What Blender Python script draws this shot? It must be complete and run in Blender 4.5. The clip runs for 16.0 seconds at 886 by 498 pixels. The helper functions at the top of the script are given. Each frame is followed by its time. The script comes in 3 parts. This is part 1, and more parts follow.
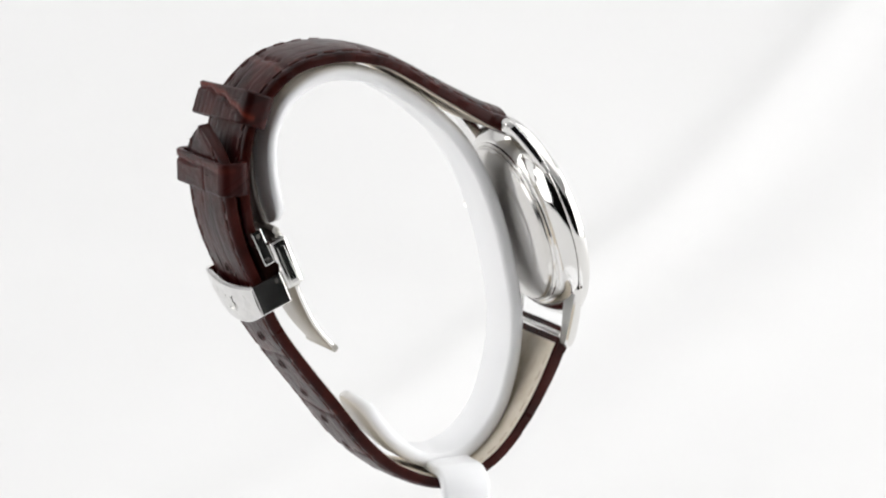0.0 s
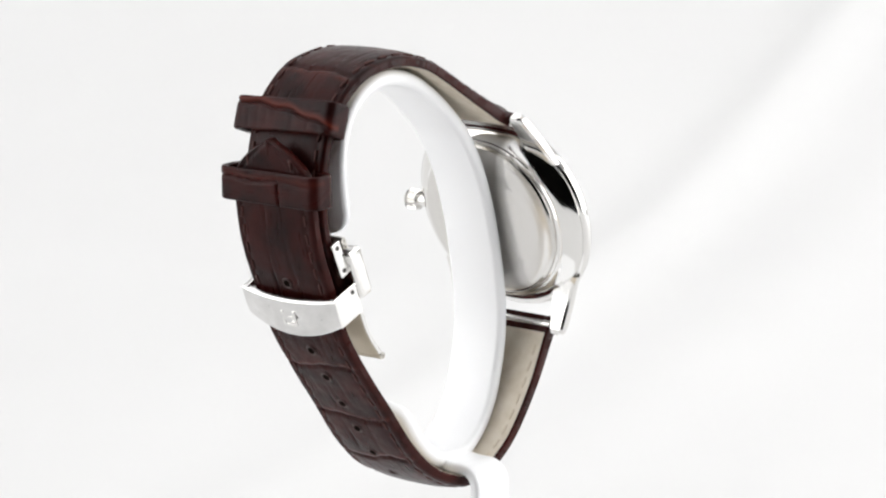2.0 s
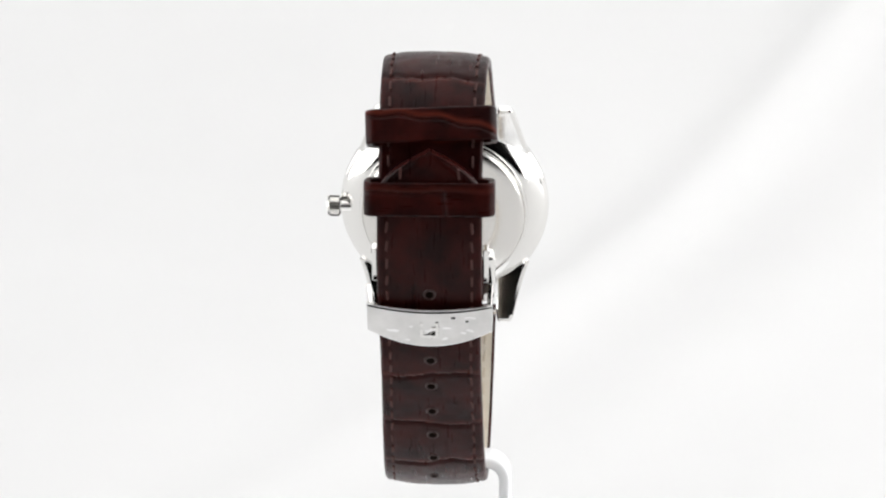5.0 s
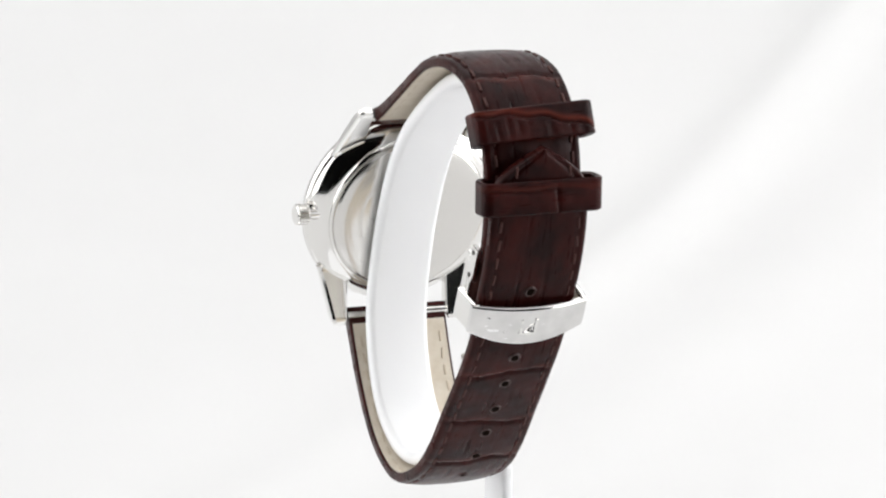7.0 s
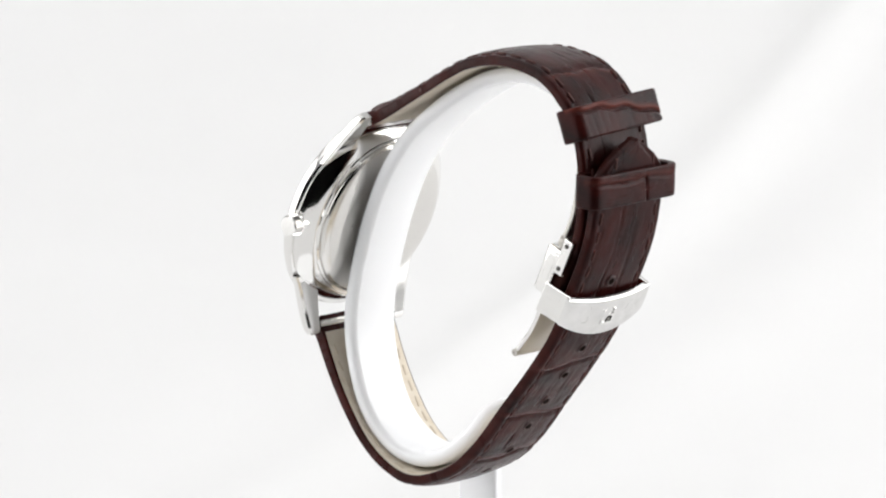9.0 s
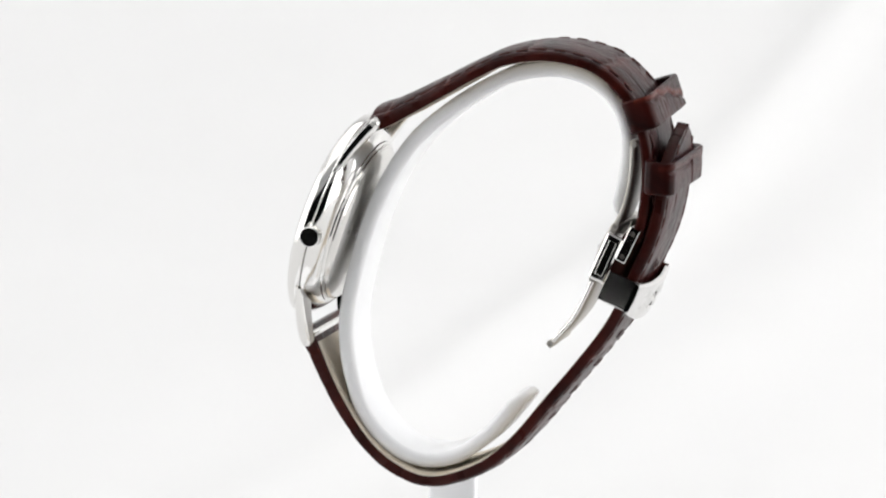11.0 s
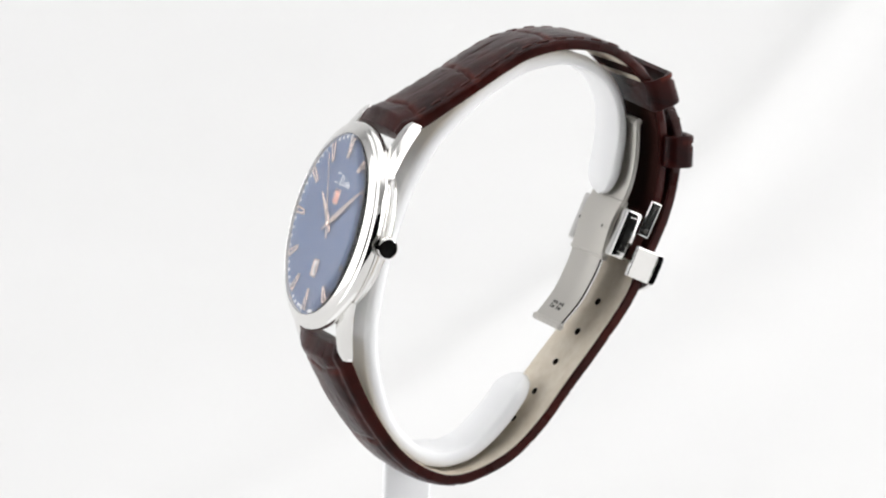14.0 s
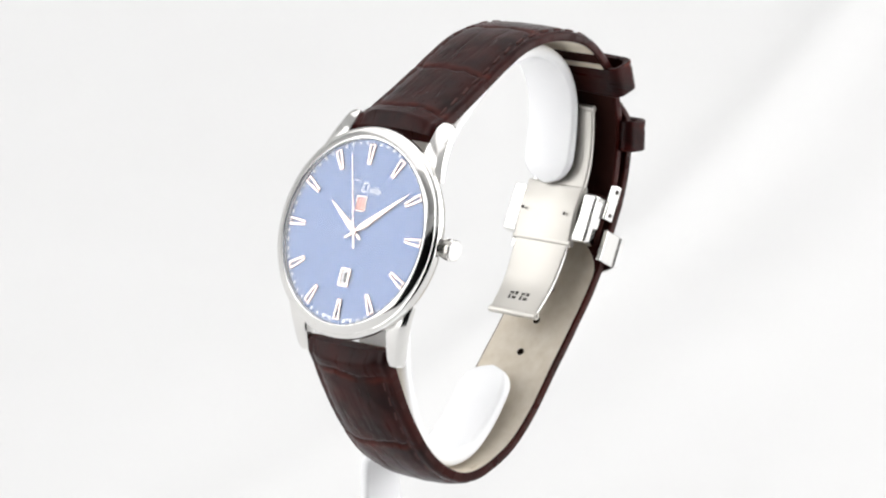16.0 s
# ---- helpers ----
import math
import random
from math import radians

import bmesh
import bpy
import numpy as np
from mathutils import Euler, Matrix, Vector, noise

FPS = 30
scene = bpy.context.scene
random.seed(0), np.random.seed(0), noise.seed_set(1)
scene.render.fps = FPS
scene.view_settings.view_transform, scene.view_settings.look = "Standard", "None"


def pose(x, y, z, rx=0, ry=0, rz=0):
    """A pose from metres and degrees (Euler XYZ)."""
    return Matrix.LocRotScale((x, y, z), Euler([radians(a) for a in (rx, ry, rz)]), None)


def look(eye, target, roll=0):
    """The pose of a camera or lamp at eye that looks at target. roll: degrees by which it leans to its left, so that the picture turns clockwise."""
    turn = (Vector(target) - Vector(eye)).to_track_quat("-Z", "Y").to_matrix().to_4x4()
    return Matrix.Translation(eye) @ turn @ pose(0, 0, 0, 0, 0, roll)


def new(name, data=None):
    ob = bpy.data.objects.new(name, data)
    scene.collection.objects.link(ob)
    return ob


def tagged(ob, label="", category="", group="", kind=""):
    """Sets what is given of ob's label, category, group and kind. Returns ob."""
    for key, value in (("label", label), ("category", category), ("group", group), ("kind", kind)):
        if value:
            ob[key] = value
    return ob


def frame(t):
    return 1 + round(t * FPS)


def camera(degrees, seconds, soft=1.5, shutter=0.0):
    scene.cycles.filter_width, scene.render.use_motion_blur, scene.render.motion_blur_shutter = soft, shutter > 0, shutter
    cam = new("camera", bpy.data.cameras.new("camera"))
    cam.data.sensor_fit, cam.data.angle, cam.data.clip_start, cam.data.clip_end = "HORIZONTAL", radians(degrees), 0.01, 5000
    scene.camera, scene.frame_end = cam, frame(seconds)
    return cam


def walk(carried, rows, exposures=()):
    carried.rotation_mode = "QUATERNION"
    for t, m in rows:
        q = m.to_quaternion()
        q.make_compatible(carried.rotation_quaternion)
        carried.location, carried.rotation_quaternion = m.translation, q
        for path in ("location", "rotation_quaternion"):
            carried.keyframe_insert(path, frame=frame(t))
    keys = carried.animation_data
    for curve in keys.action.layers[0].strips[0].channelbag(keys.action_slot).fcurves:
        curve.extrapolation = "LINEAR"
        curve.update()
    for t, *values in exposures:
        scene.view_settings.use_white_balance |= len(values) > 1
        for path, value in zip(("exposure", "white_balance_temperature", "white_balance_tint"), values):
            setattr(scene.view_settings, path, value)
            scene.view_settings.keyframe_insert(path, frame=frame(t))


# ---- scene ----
# Camera and its stand: a long lens that does not move.
cam = camera(11.19, 16.0, soft=2.2)
CAM = pose(0.00137, -0.8155, 0.15066, 90 - 10.52, 0, 0) @ pose(0, 0, 0, 0, 0, 0.57)
walk(cam, [(0.0, CAM), (16.0, CAM)])

# ---- light: a white tent with four softboxes, dark behind the camera ----
world = bpy.data.worlds.new("studio")
scene.world = world
world.use_nodes = True
world.node_tree.nodes["Background"].inputs[0].default_value = (0.95, 0.97, 1.0, 1)
world.node_tree.nodes["Background"].inputs[1].default_value = 0.25
scene.view_settings.exposure = 0.04


def softbox(name, eye, target, sx, sy, power, tint=(1, 1, 1)):
    lamp = bpy.data.lights.new(name, "AREA")
    lamp.shape, lamp.size, lamp.size_y, lamp.energy, lamp.color = "RECTANGLE", sx, sy, power, tint
    ob = new(name, lamp)
    ob.matrix_world = look(eye, target)
    return ob


softbox("softbox_top", (0.0, 0.25, 0.95), (0, 0.25, 0), 1.7, 1.3, 5.9)
softbox("softbox_left", (-0.98, -0.19, 0.32), (0.0, 0.0, 0.10), 1.25, 1.1, 8.7)
softbox("softbox_right", (0.95, -0.3, 0.16), (0, 0, 0.03), 0.75, 0.95, 5.6)
softbox("softbox_back", (1.0, 0.35, 0.35), (0.15, 0.75, -0.1), 0.9, 0.8, 6.0)


# ---- materials ----
def shader(name, base, rough=0.5, metal=0.0, **more):
    mat = bpy.data.materials.new(name)
    mat.use_nodes = True
    b = mat.node_tree.nodes["Principled BSDF"]
    b.inputs["Base Color"].default_value = (*base, 1)
    b.inputs["Roughness"].default_value = rough
    b.inputs["Metallic"].default_value = metal
    for key, value in more.items():
        b.inputs[key.replace("_", " ")].default_value = value
    return mat, mat.node_tree, b


def link(tree, a, b):
    tree.links.new(a, b)


def node(tree, kind, **values):
    nd = tree.nodes.new(kind)
    for key, value in values.items():
        nd.inputs[key.replace("_", " ")].default_value = value
    return nd


def grain(tree, b, coords, scale, strength, distance, detail=4.0, colour=None, spread=0.25, rough=None):
    """Noise at one scale: bump, and, where asked, colour and gloss that follow it."""
    nz = node(tree, "ShaderNodeTexNoise", Scale=scale, Detail=detail)
    link(tree, coords, nz.inputs["Vector"])
    bump = node(tree, "ShaderNodeBump", Strength=strength, Distance=distance)
    link(tree, nz.outputs[0], bump.inputs["Height"])
    old = b.inputs["Normal"].links
    if old:
        link(tree, old[0].from_socket, bump.inputs["Normal"])
    link(tree, bump.outputs[0], b.inputs["Normal"])
    if colour:
        ramp = tree.nodes.new("ShaderNodeValToRGB")
        ramp.color_ramp.elements[0].position, ramp.color_ramp.elements[1].position = 0.5 - spread, 0.5 + spread
        ramp.color_ramp.elements[0].color, ramp.color_ramp.elements[1].color = (*colour[0], 1), (*colour[1], 1)
        link(tree, nz.outputs[0], ramp.inputs[0])
        link(tree, ramp.outputs[0], b.inputs["Base Color"])
    if rough:
        mp = node(tree, "ShaderNodeMapRange")
        mp.inputs["To Min"].default_value, mp.inputs["To Max"].default_value = rough
        link(tree, nz.outputs[0], mp.inputs["Value"])
        link(tree, mp.outputs[0], b.inputs["Roughness"])
    return nz


def leather_material(name, dark, light, worn, gloss):
    """Crocodile-grained calf: dark pull-up stain, fine wrinkles along the strap, red-brown where the scale edges rub."""
    mat, tree, b = shader(name, dark, gloss, Specular_IOR_Level=0.12)
    uv = tree.nodes.new("ShaderNodeUVMap")
    mp = node(tree, "ShaderNodeMapping", Scale=(2.2, 0.28, 1.0))
    link(tree, uv.outputs[0], mp.inputs["Vector"])
    grain(tree, b, mp.outputs[0], 0.55, 0.05, 0.0004, 4.0, rough=(gloss - 0.07, gloss + 0.1))
    grain(tree, b, uv.outputs[0], 3.2, 0.25, 0.00025, 3.0)
    big = node(tree, "ShaderNodeTexNoise", Scale=0.16, Detail=3.0)
    link(tree, uv.outputs[0], big.inputs["Vector"])
    ramp = tree.nodes.new("ShaderNodeValToRGB")
    ramp.color_ramp.elements[0].position, ramp.color_ramp.elements[1].position = 0.35, 0.7
    ramp.color_ramp.elements[0].color, ramp.color_ramp.elements[1].color = (*dark, 1), (*light, 1)
    link(tree, big.outputs[0], ramp.inputs[0])
    wear = tree.nodes.new("ShaderNodeAttribute")
    wear.attribute_name = "wear"
    mix = tree.nodes.new("ShaderNodeMix")
    mix.data_type = "RGBA"
    mix.inputs["B"].default_value = (*worn, 1)
    link(tree, wear.outputs["Fac"], mix.inputs["Factor"])
    link(tree, ramp.outputs[0], mix.inputs["A"])
    link(tree, mix.outputs["Result"], b.inputs["Base Color"])
    return mat


LEATHER = leather_material("brown_leather", (0.0125, 0.0017, 0.0016), (0.039, 0.0053, 0.0041), (0.092, 0.0155, 0.009), 0.28)


def plain(name, base, rough, metal=0.0, scale=900.0, strength=0.1, distance=0.0001, colour=None, spread=0.25, wear=None, **more):
    mat, tree, b = shader(name, base, rough, metal, **more)
    co = tree.nodes.new("ShaderNodeTexCoord")
    grain(tree, b, co.outputs["Object"], scale, strength, distance, 4.0, colour, spread, wear)
    return mat


LINING = plain("cream_lining", (0.68, 0.61, 0.50), 0.75, 0, 500, 0.25, 0.0002, ((0.62, 0.545, 0.435), (0.71, 0.645, 0.545)))
SUEDE = plain("brown_suede", (0.030, 0.010, 0.008), 0.9, 0, 1500, 0.3, 0.0002, Specular_IOR_Level=0.05)
THREAD = plain("brown_thread", (0.056, 0.013, 0.009), 0.7, 0, 4000, 0.4, 0.0001)
PALE_THREAD = plain("cream_thread", (0.60, 0.52, 0.41), 0.8, 0, 4000, 0.4, 0.0001)
STEEL = plain("polished_steel", (0.80, 0.79, 0.77), 0.08, 1.0, 260, 0.012, 0.0001, None, 0.25, (0.05, 0.14))
SATIN = plain("brushed_steel", (0.64, 0.62, 0.59), 0.3, 1.0, 160, 0.004, 0.0001, None, 0.25, (0.24, 0.36))
BACK = plain("lapped_steel", (0.70, 0.685, 0.66), 0.17, 1.0, 70, 0.02, 0.0004, None, 0.25, (0.13, 0.24))
LEAF = plain("soft_satin_steel", (0.53, 0.51, 0.475), 0.42, 1.0, 220, 0.01, 0.0001, None, 0.25, (0.36, 0.48))
# grey blotches in the clasp cover's colour stand for reflections in its relief
BLOTCHED = plain("steel_painted_reflections", (0.78, 0.775, 0.76), 0.07, 1.0, 240, 0.05, 0.0003, ((0.60, 0.595, 0.585), (0.80, 0.79, 0.78)), 0.3, (0.08, 0.035))
RIM = plain("cut_leather_edge", (0.030, 0.007, 0.005), 0.5, 0, 2500, 0.3, 0.0001)
HOLE = plain("punched_hole_shade", (0.006, 0.003, 0.002), 0.95, Specular_IOR_Level=0.03)
GOLD = plain("rose_gold", (0.96, 0.79, 0.71), 0.16, 1.0, 1200, 0.02, 0.00005)
DIAL = plain("blue_sunray_lacquer", (0.083, 0.137, 0.285), 0.42, 0.65, 2500, 0.04, 0.00005, Coat_Weight=0.3, Coat_Roughness=0.12)
WHITE_PRINT = plain("white_print", (0.85, 0.85, 0.86), 0.5)
RED_PRINT = plain("red_print", (0.75, 0.30, 0.23), 0.5)
DARK_PRINT = plain("engraving", (0.05, 0.045, 0.04), 0.5, 0.4)
PLASTIC = plain("white_plastic", (0.95, 0.955, 0.965), 0.25, 0, 120, 0.03, 0.0004, ((0.94, 0.945, 0.96), (0.96, 0.965, 0.975)), 0.4)
SCUFF = plain("grey_scuff", (0.40, 0.40, 0.42), 0.7)
PAPER = plain("white_paper_sweep", (0.695, 0.693, 0.692), 0.85, 0, 5, 0.15, 0.004, ((0.67, 0.668, 0.667), (0.715, 0.713, 0.712)), 0.3)
FABRIC = plain("white_tent_fabric", (0.85, 0.85, 0.85), 0.9, 0, 40, 0.2, 0.002)
DARK = plain("black_curtain", (0.0022, 0.002, 0.0018), 0.9, 0, 30, 0.3, 0.004, Specular_IOR_Level=0.05)
GLASS, _t, _b = shader("sapphire_glass", (1, 1, 1), 0.0, 0.0, IOR=1.5, Transmission_Weight=1.0)


# ---- mesh helpers: millimetres in, metres out ----
MM = 0.001


def mesh_object(name, bm, mat, smooth=True, scale=MM, sharp=38):
    me = bpy.data.meshes.new(name)
    if scale != 1:
        bmesh.ops.scale(bm, vec=(scale, scale, scale), verts=bm.verts)
    bm.to_mesh(me)
    bm.free()
    me.materials.append(mat)
    if smooth:
        me.polygons.foreach_set("use_smooth", [True] * len(me.polygons))
        me.set_sharp_from_angle(angle=radians(sharp))
    return new(name, me)


def part(name, bm, mat, parent, label="", smooth=True, sharp=38):
    ob = mesh_object(name, bm, mat, smooth, MM, sharp)
    ob.parent = parent
    return tagged(ob, label)


def again(ob, m, parent):
    """Another object on the same mesh, as a part, at m (metres)."""
    c = new(ob.name, ob.data)
    c.parent = parent
    c.matrix_basis = m
    return c


def box(bm, size, m=Matrix(), bevel=0.0, segments=2):
    made = bmesh.ops.create_cube(bm, size=1, matrix=m @ Matrix.Diagonal((*size, 1)))
    if bevel:
        edges = list({e for v in made["verts"] for e in v.link_edges})
        bmesh.ops.bevel(bm, geom=edges, offset=bevel, segments=segments, profile=0.6, affect="EDGES")
    return bm


def outward(bm):
    bmesh.ops.recalc_face_normals(bm, faces=bm.faces)
    if bm.calc_volume(signed=True) < 0:
        bmesh.ops.reverse_faces(bm, faces=bm.faces)


def lathe(profile, steps=96, bm=None):
    """Turns (radius, height) round the z axis. Radius 0 closes it."""
    bm = bm or bmesh.new()
    rings = []
    for r, z in profile:
        if r < 1e-6:
            rings.append([bm.verts.new((0, 0, z))])
        else:
            rings.append([bm.verts.new((r * math.cos(a), r * math.sin(a), z)) for a in (2 * math.pi * k / steps for k in range(steps))])
    for a, b in zip(rings, rings[1:]):
        for k in range(steps):
            j = (k + 1) % steps
            if len(a) == 1 and len(b) > 1:
                bm.faces.new((a[0], b[k], b[j]))
            elif len(b) == 1 and len(a) > 1:
                bm.faces.new((a[k], b[0], a[j]))
            elif len(a) > 1:
                bm.faces.new((a[k], b[k], b[j], a[j]))
    bmesh.ops.recalc_face_normals(bm, faces=bm.faces)
    return bm


def curve_points(ctrl, step):
    """A smooth line through a few (y, z) points, at even steps: points, tangents, lengths."""
    p = [Vector(c) for c in ctrl]
    p = [2 * p[0] - p[1]] + p + [2 * p[-1] - p[-2]]
    fine = []
    for i in range(1, len(p) - 2):
        for k in range(40):
            t = k / 40
            fine.append(0.5 * (2 * p[i] + (p[i + 1] - p[i - 1]) * t + (2 * p[i - 1] - 5 * p[i] + 4 * p[i + 1] - p[i + 2]) * t * t
                               + (3 * p[i] - p[i - 1] - 3 * p[i + 1] + p[i + 2]) * t ** 3))
    fine.append(p[-2])
    run = [0.0]
    for a, b in zip(fine, fine[1:]):
        run.append(run[-1] + (b - a).length)
    n = max(2, round(run[-1] / step))
    ys, zs = [q[0] for q in fine], [q[1] for q in fine]
    at = np.linspace(0, run[-1], n + 1)
    pts = np.stack([np.interp(at, run, ys), np.interp(at, run, zs)], 1)
    tan = np.gradient(pts, axis=0)
    tan /= np.linalg.norm(tan, axis=1)[:, None]
    return pts, tan, at


def sweep(ctrl, section, step=1.0, side=1.0, cap=True, layers=None):
    """Carries a section along a line in the plane x = const. section(s, whole) gives closed points (x, h), h along the outward normal.
    layers: a function (s, x, h, index) that gives the uv and the wear of a point."""
    pts, tan, at = curve_points(ctrl, step)
    bm = bmesh.new()
    uv = bm.loops.layers.uv.new("UVMap") if layers else None
    wear = bm.verts.layers.float.new("wear") if layers else None
    info, rows = {}, []
    for (y, z), (ty, tz), s in zip(pts, tan, at):
        ny, nz = side * -tz, side * ty
        row = []
        for k, (x, h) in enumerate(section(s, at[-1])):
            v = bm.verts.new((x, y + ny * h, z + nz * h))
            if layers:
                u_, w_ = layers(s, x, h, k)
                v[wear] = w_
                info[v] = (u_, s)
            row.append(v)
        rows.append(row)
    n = len(rows[0])
    for a, b in zip(rows, rows[1:]):
        for k in range(n):
            bm.faces.new((a[k], a[(k + 1) % n], b[(k + 1) % n], b[k]))
    if cap:
        bm.faces.new(rows[0])
        bm.faces.new(rows[-1][::-1])
    bmesh.ops.recalc_face_normals(bm, faces=bm.faces)
    if layers:
        for f in bm.faces:
            for lp in f.loops:
                lp[uv].uv = info[lp.vert]
    return bm


def rounded(x0, x1, h0, h1, r, n=4):
    """A rounded rectangle as closed points."""
    out = []
    for cx, cy, a0 in ((x1 - r, h1 - r, 0), (x0 + r, h1 - r, 90), (x0 + r, h0 + r, 180), (x1 - r, h0 + r, 270)):
        for k in range(n + 1):
            a = radians(a0 + 90 * k / n)
            out.append((cx + r * math.cos(a), cy + r * math.sin(a)))
    return out


def frame_yz(x, y, z, ty, tz, lean=0):
    """A pose whose local y lies along (ty, tz) in the plane of the strap, local x across it, local z outward from the loop."""
    t = Vector((0, ty, tz)).normalized()
    ex = Vector((1, 0, 0))
    n = ex.cross(t)
    return Matrix.Translation((x, y, z)) @ Matrix((ex, t, n)).transposed().to_4x4() @ pose(0, 0, 0, 0, 0, lean)


def scaled(m):
    m = m.copy()
    m.translation = m.translation * MM
    return m


# ---- the setting ----
def build_setting():
    # paper sweep: floor that curls up behind, with a few soft folds
    bm = bmesh.new()
    prof, tan, at = curve_points([(-0.33, -0.125), (-0.2, -0.125), (0.1, -0.125), (0.45, -0.115), (0.8, -0.04), (1.05, 0.15), (1.15, 0.5), (1.17, 1.0)], 0.012)
    xs = np.concatenate([np.linspace(-1.3, -0.4, 31)[:-1], np.linspace(-0.4, 0.5, 121), np.linspace(0.5, 1.3, 29)[1:]])
    grid = []
    for (y, z), (ty, tz) in zip(prof, tan):
        row = []
        for x in xs:
            far = min(1.0, max(0.0, (y - 0.15) / 0.3))
            d = (x - 0.14) * 0.82 - (y - 0.75) * 0.35
            h = far * (0.005 * math.exp(-(d / 0.010) ** 2) + 0.003 * math.exp(-((d - 0.05) / 0.02) ** 2) + 0.006 * noise.noise((x * 6, y * 6, 3.0)))
            row.append(bm.verts.new((x, y - tz * h, z + ty * h)))
        grid.append(row)
    for a, b in zip(grid, grid[1:]):
        for k in range(len(xs) - 1):
            bm.faces.new((a[k], a[k + 1], b[k + 1], b[k]))
    tagged(mesh_object("backdrop", bm, PAPER, True, 1), "white paper sweep with soft folds behind the stand", "backdrop", kind="structure")
    for name, size, at_, mat in (("wall_left", (0.02, 1.85, 1.7), (-1.36, 0.325, 0.4), FABRIC), ("wall_right", (0.02, 2.23, 1.7), (1.36, 0.135, 0.4), FABRIC),
                                 ("wall_left_front", (0.02, 0.74, 1.7), (-1.36, -0.975, 0.4), DARK), ("wall_right_front", (0.02, 0.36, 1.7), (1.36, -1.165, 0.4), DARK),
                                 ("ceiling", (2.74, 1.8, 0.02), (0, 0.35, 1.1), FABRIC), ("ceiling_front", (2.74, 0.8, 0.02), (0, -0.955, 1.1), FABRIC), ("wall_front", (2.74, 0.02, 1.2), (0, -1.36, 0.15), DARK), ("wall_front_upper", (2.74, 0.02, 0.5), (0, -1.36, 1.0), FABRIC),
                                 ("floor", (2.74, 2.7, 0.02), (0, 0.0, -0.45), DARK)):
        bm = bmesh.new()
        box(bm, size, Matrix.Translation(at_))
        tagged(mesh_object(name, bm, mat, False, 1), "white tent fabric" if mat is FABRIC else "black curtain cloth", name.split("_")[0], kind="structure")


# ---- the strap ----
MID = 0.8
UPPER = [(10.6, 21.0), (6.2, 23.0), (0.0, 26.6), (-5.1, 29.6), (-10.2, 32.6), (-15.3, 35.0), (-22.4, 36.2), (-29.7, 35.2), (-34.3, 32.7), (-38.1, 28.5), (-40.2, 23.1), (-40.9, 17.0), (-40.4, 10.0), (-39.0, 4.6)]
LOWER = [(20.9, -15.0), (19.5, -18.6), (15.4, -27.5), (9.7, -35.8), (3.4, -40.4), (-2.8, -41.5), (-11.0, -38.4), (-17.2, -33.1), (-23.4, -25.4), (-28.5, -19.1), (-33.5, -12.4), (-36.3, -7.5), (-38.7, -1.8), (-41.2, 3.8), (-42.8, 9.0), (-43.6, 14.0), (-44.2, 19.0), (-45.0, 25.2)]


def strap_half(which, s, whole):
    if which == "upper":
        return 9.75 - 0.8 * min(1, s / 70)
    w = 9.8 - 0.95 * min(1, s / 75) + 0.3 * min(1, max(0, (s - 84) / 6))
    left = whole - s
    if left < 9:  # pointed end of the tail
        w *= max(0.05, 1 - ((9 - left) / 9) ** 2.2)
    return w


def strap_thick(which, s, whole):
    if which == "upper":
        edge = (1.9 + 1.2 * math.exp(-s / 8)) * min(1, 0.55 + 0.22 * s)
        return edge, edge + 0.25 + 1.2 * math.exp(-(s / 34) ** 2) * min(1, 0.2 + 0.4 * s)
    edge = (2.0 + 1.0 * math.exp(-s / 12)) * min(1, 0.55 + 0.22 * s)
    return edge, edge + 0.2 + 1.3 * math.exp(-(s / 42) ** 2) * min(1, 0.2 + 0.4 * s)


GROOVES = {"upper": (5.2, 17.5, 33.0, 47.0, 57.5, 69.0, 82.0), "lower": (4.6, 20.0, 37.0, 52.0, 63.0, 76.5, 113.0)}
HOLES = (46.8, 53.5, 60.0, 66.9, 73.8, 80.6, 94.7)


def groove(which, s, x):
    """Depth of the grain's furrows and rub on their lips, from the length along the strap and the place across it."""
    deep, rub = 0.0, 0.0
    for k, g in enumerate(GROOVES[which]):
        c = g + 1.3 * noise.noise((x * 0.16, g, 1.0)) + 0.35 * noise.noise((x * 0.7, g, 5.0)) + (0.05 if k % 2 else -0.05) * x
        d = s - c
        deep += 0.34 * math.exp(-(d / 0.38) ** 2)
        rub += 0.75 * math.exp(-((d - 0.75) / 0.55) ** 2) * (0.55 + 0.6 * noise.noise((x * 0.4, g, 9.0)))
    # short furrows along the strap between the cross ones
    for k in range(len(GROOVES[which]) - 1):
        a, b = GROOVES[which][k], GROOVES[which][k + 1]
        if a + 2.0 < s < b - 1.0:
            n = 2 if k % 2 else 5
            for j in range(n):
                cx = -5.2 + 10.4 * (j + 0.5) / n + 1.2 * noise.noise((j * 3.1, k * 2.7, s * 0.05))
                fade = math.sin(math.pi * (s - a - 2) / (b - a - 3)) ** 0.5
                deep += (0.24 if n == 2 else 0.12) * fade * max(0.0, 0.6 + 0.9 * noise.noise((j * 1.7, k * 3.3, s * 0.12))) * math.exp(-((x - cx) / 0.2) ** 2)
    return deep, max(0.0, min(1.0, rub))


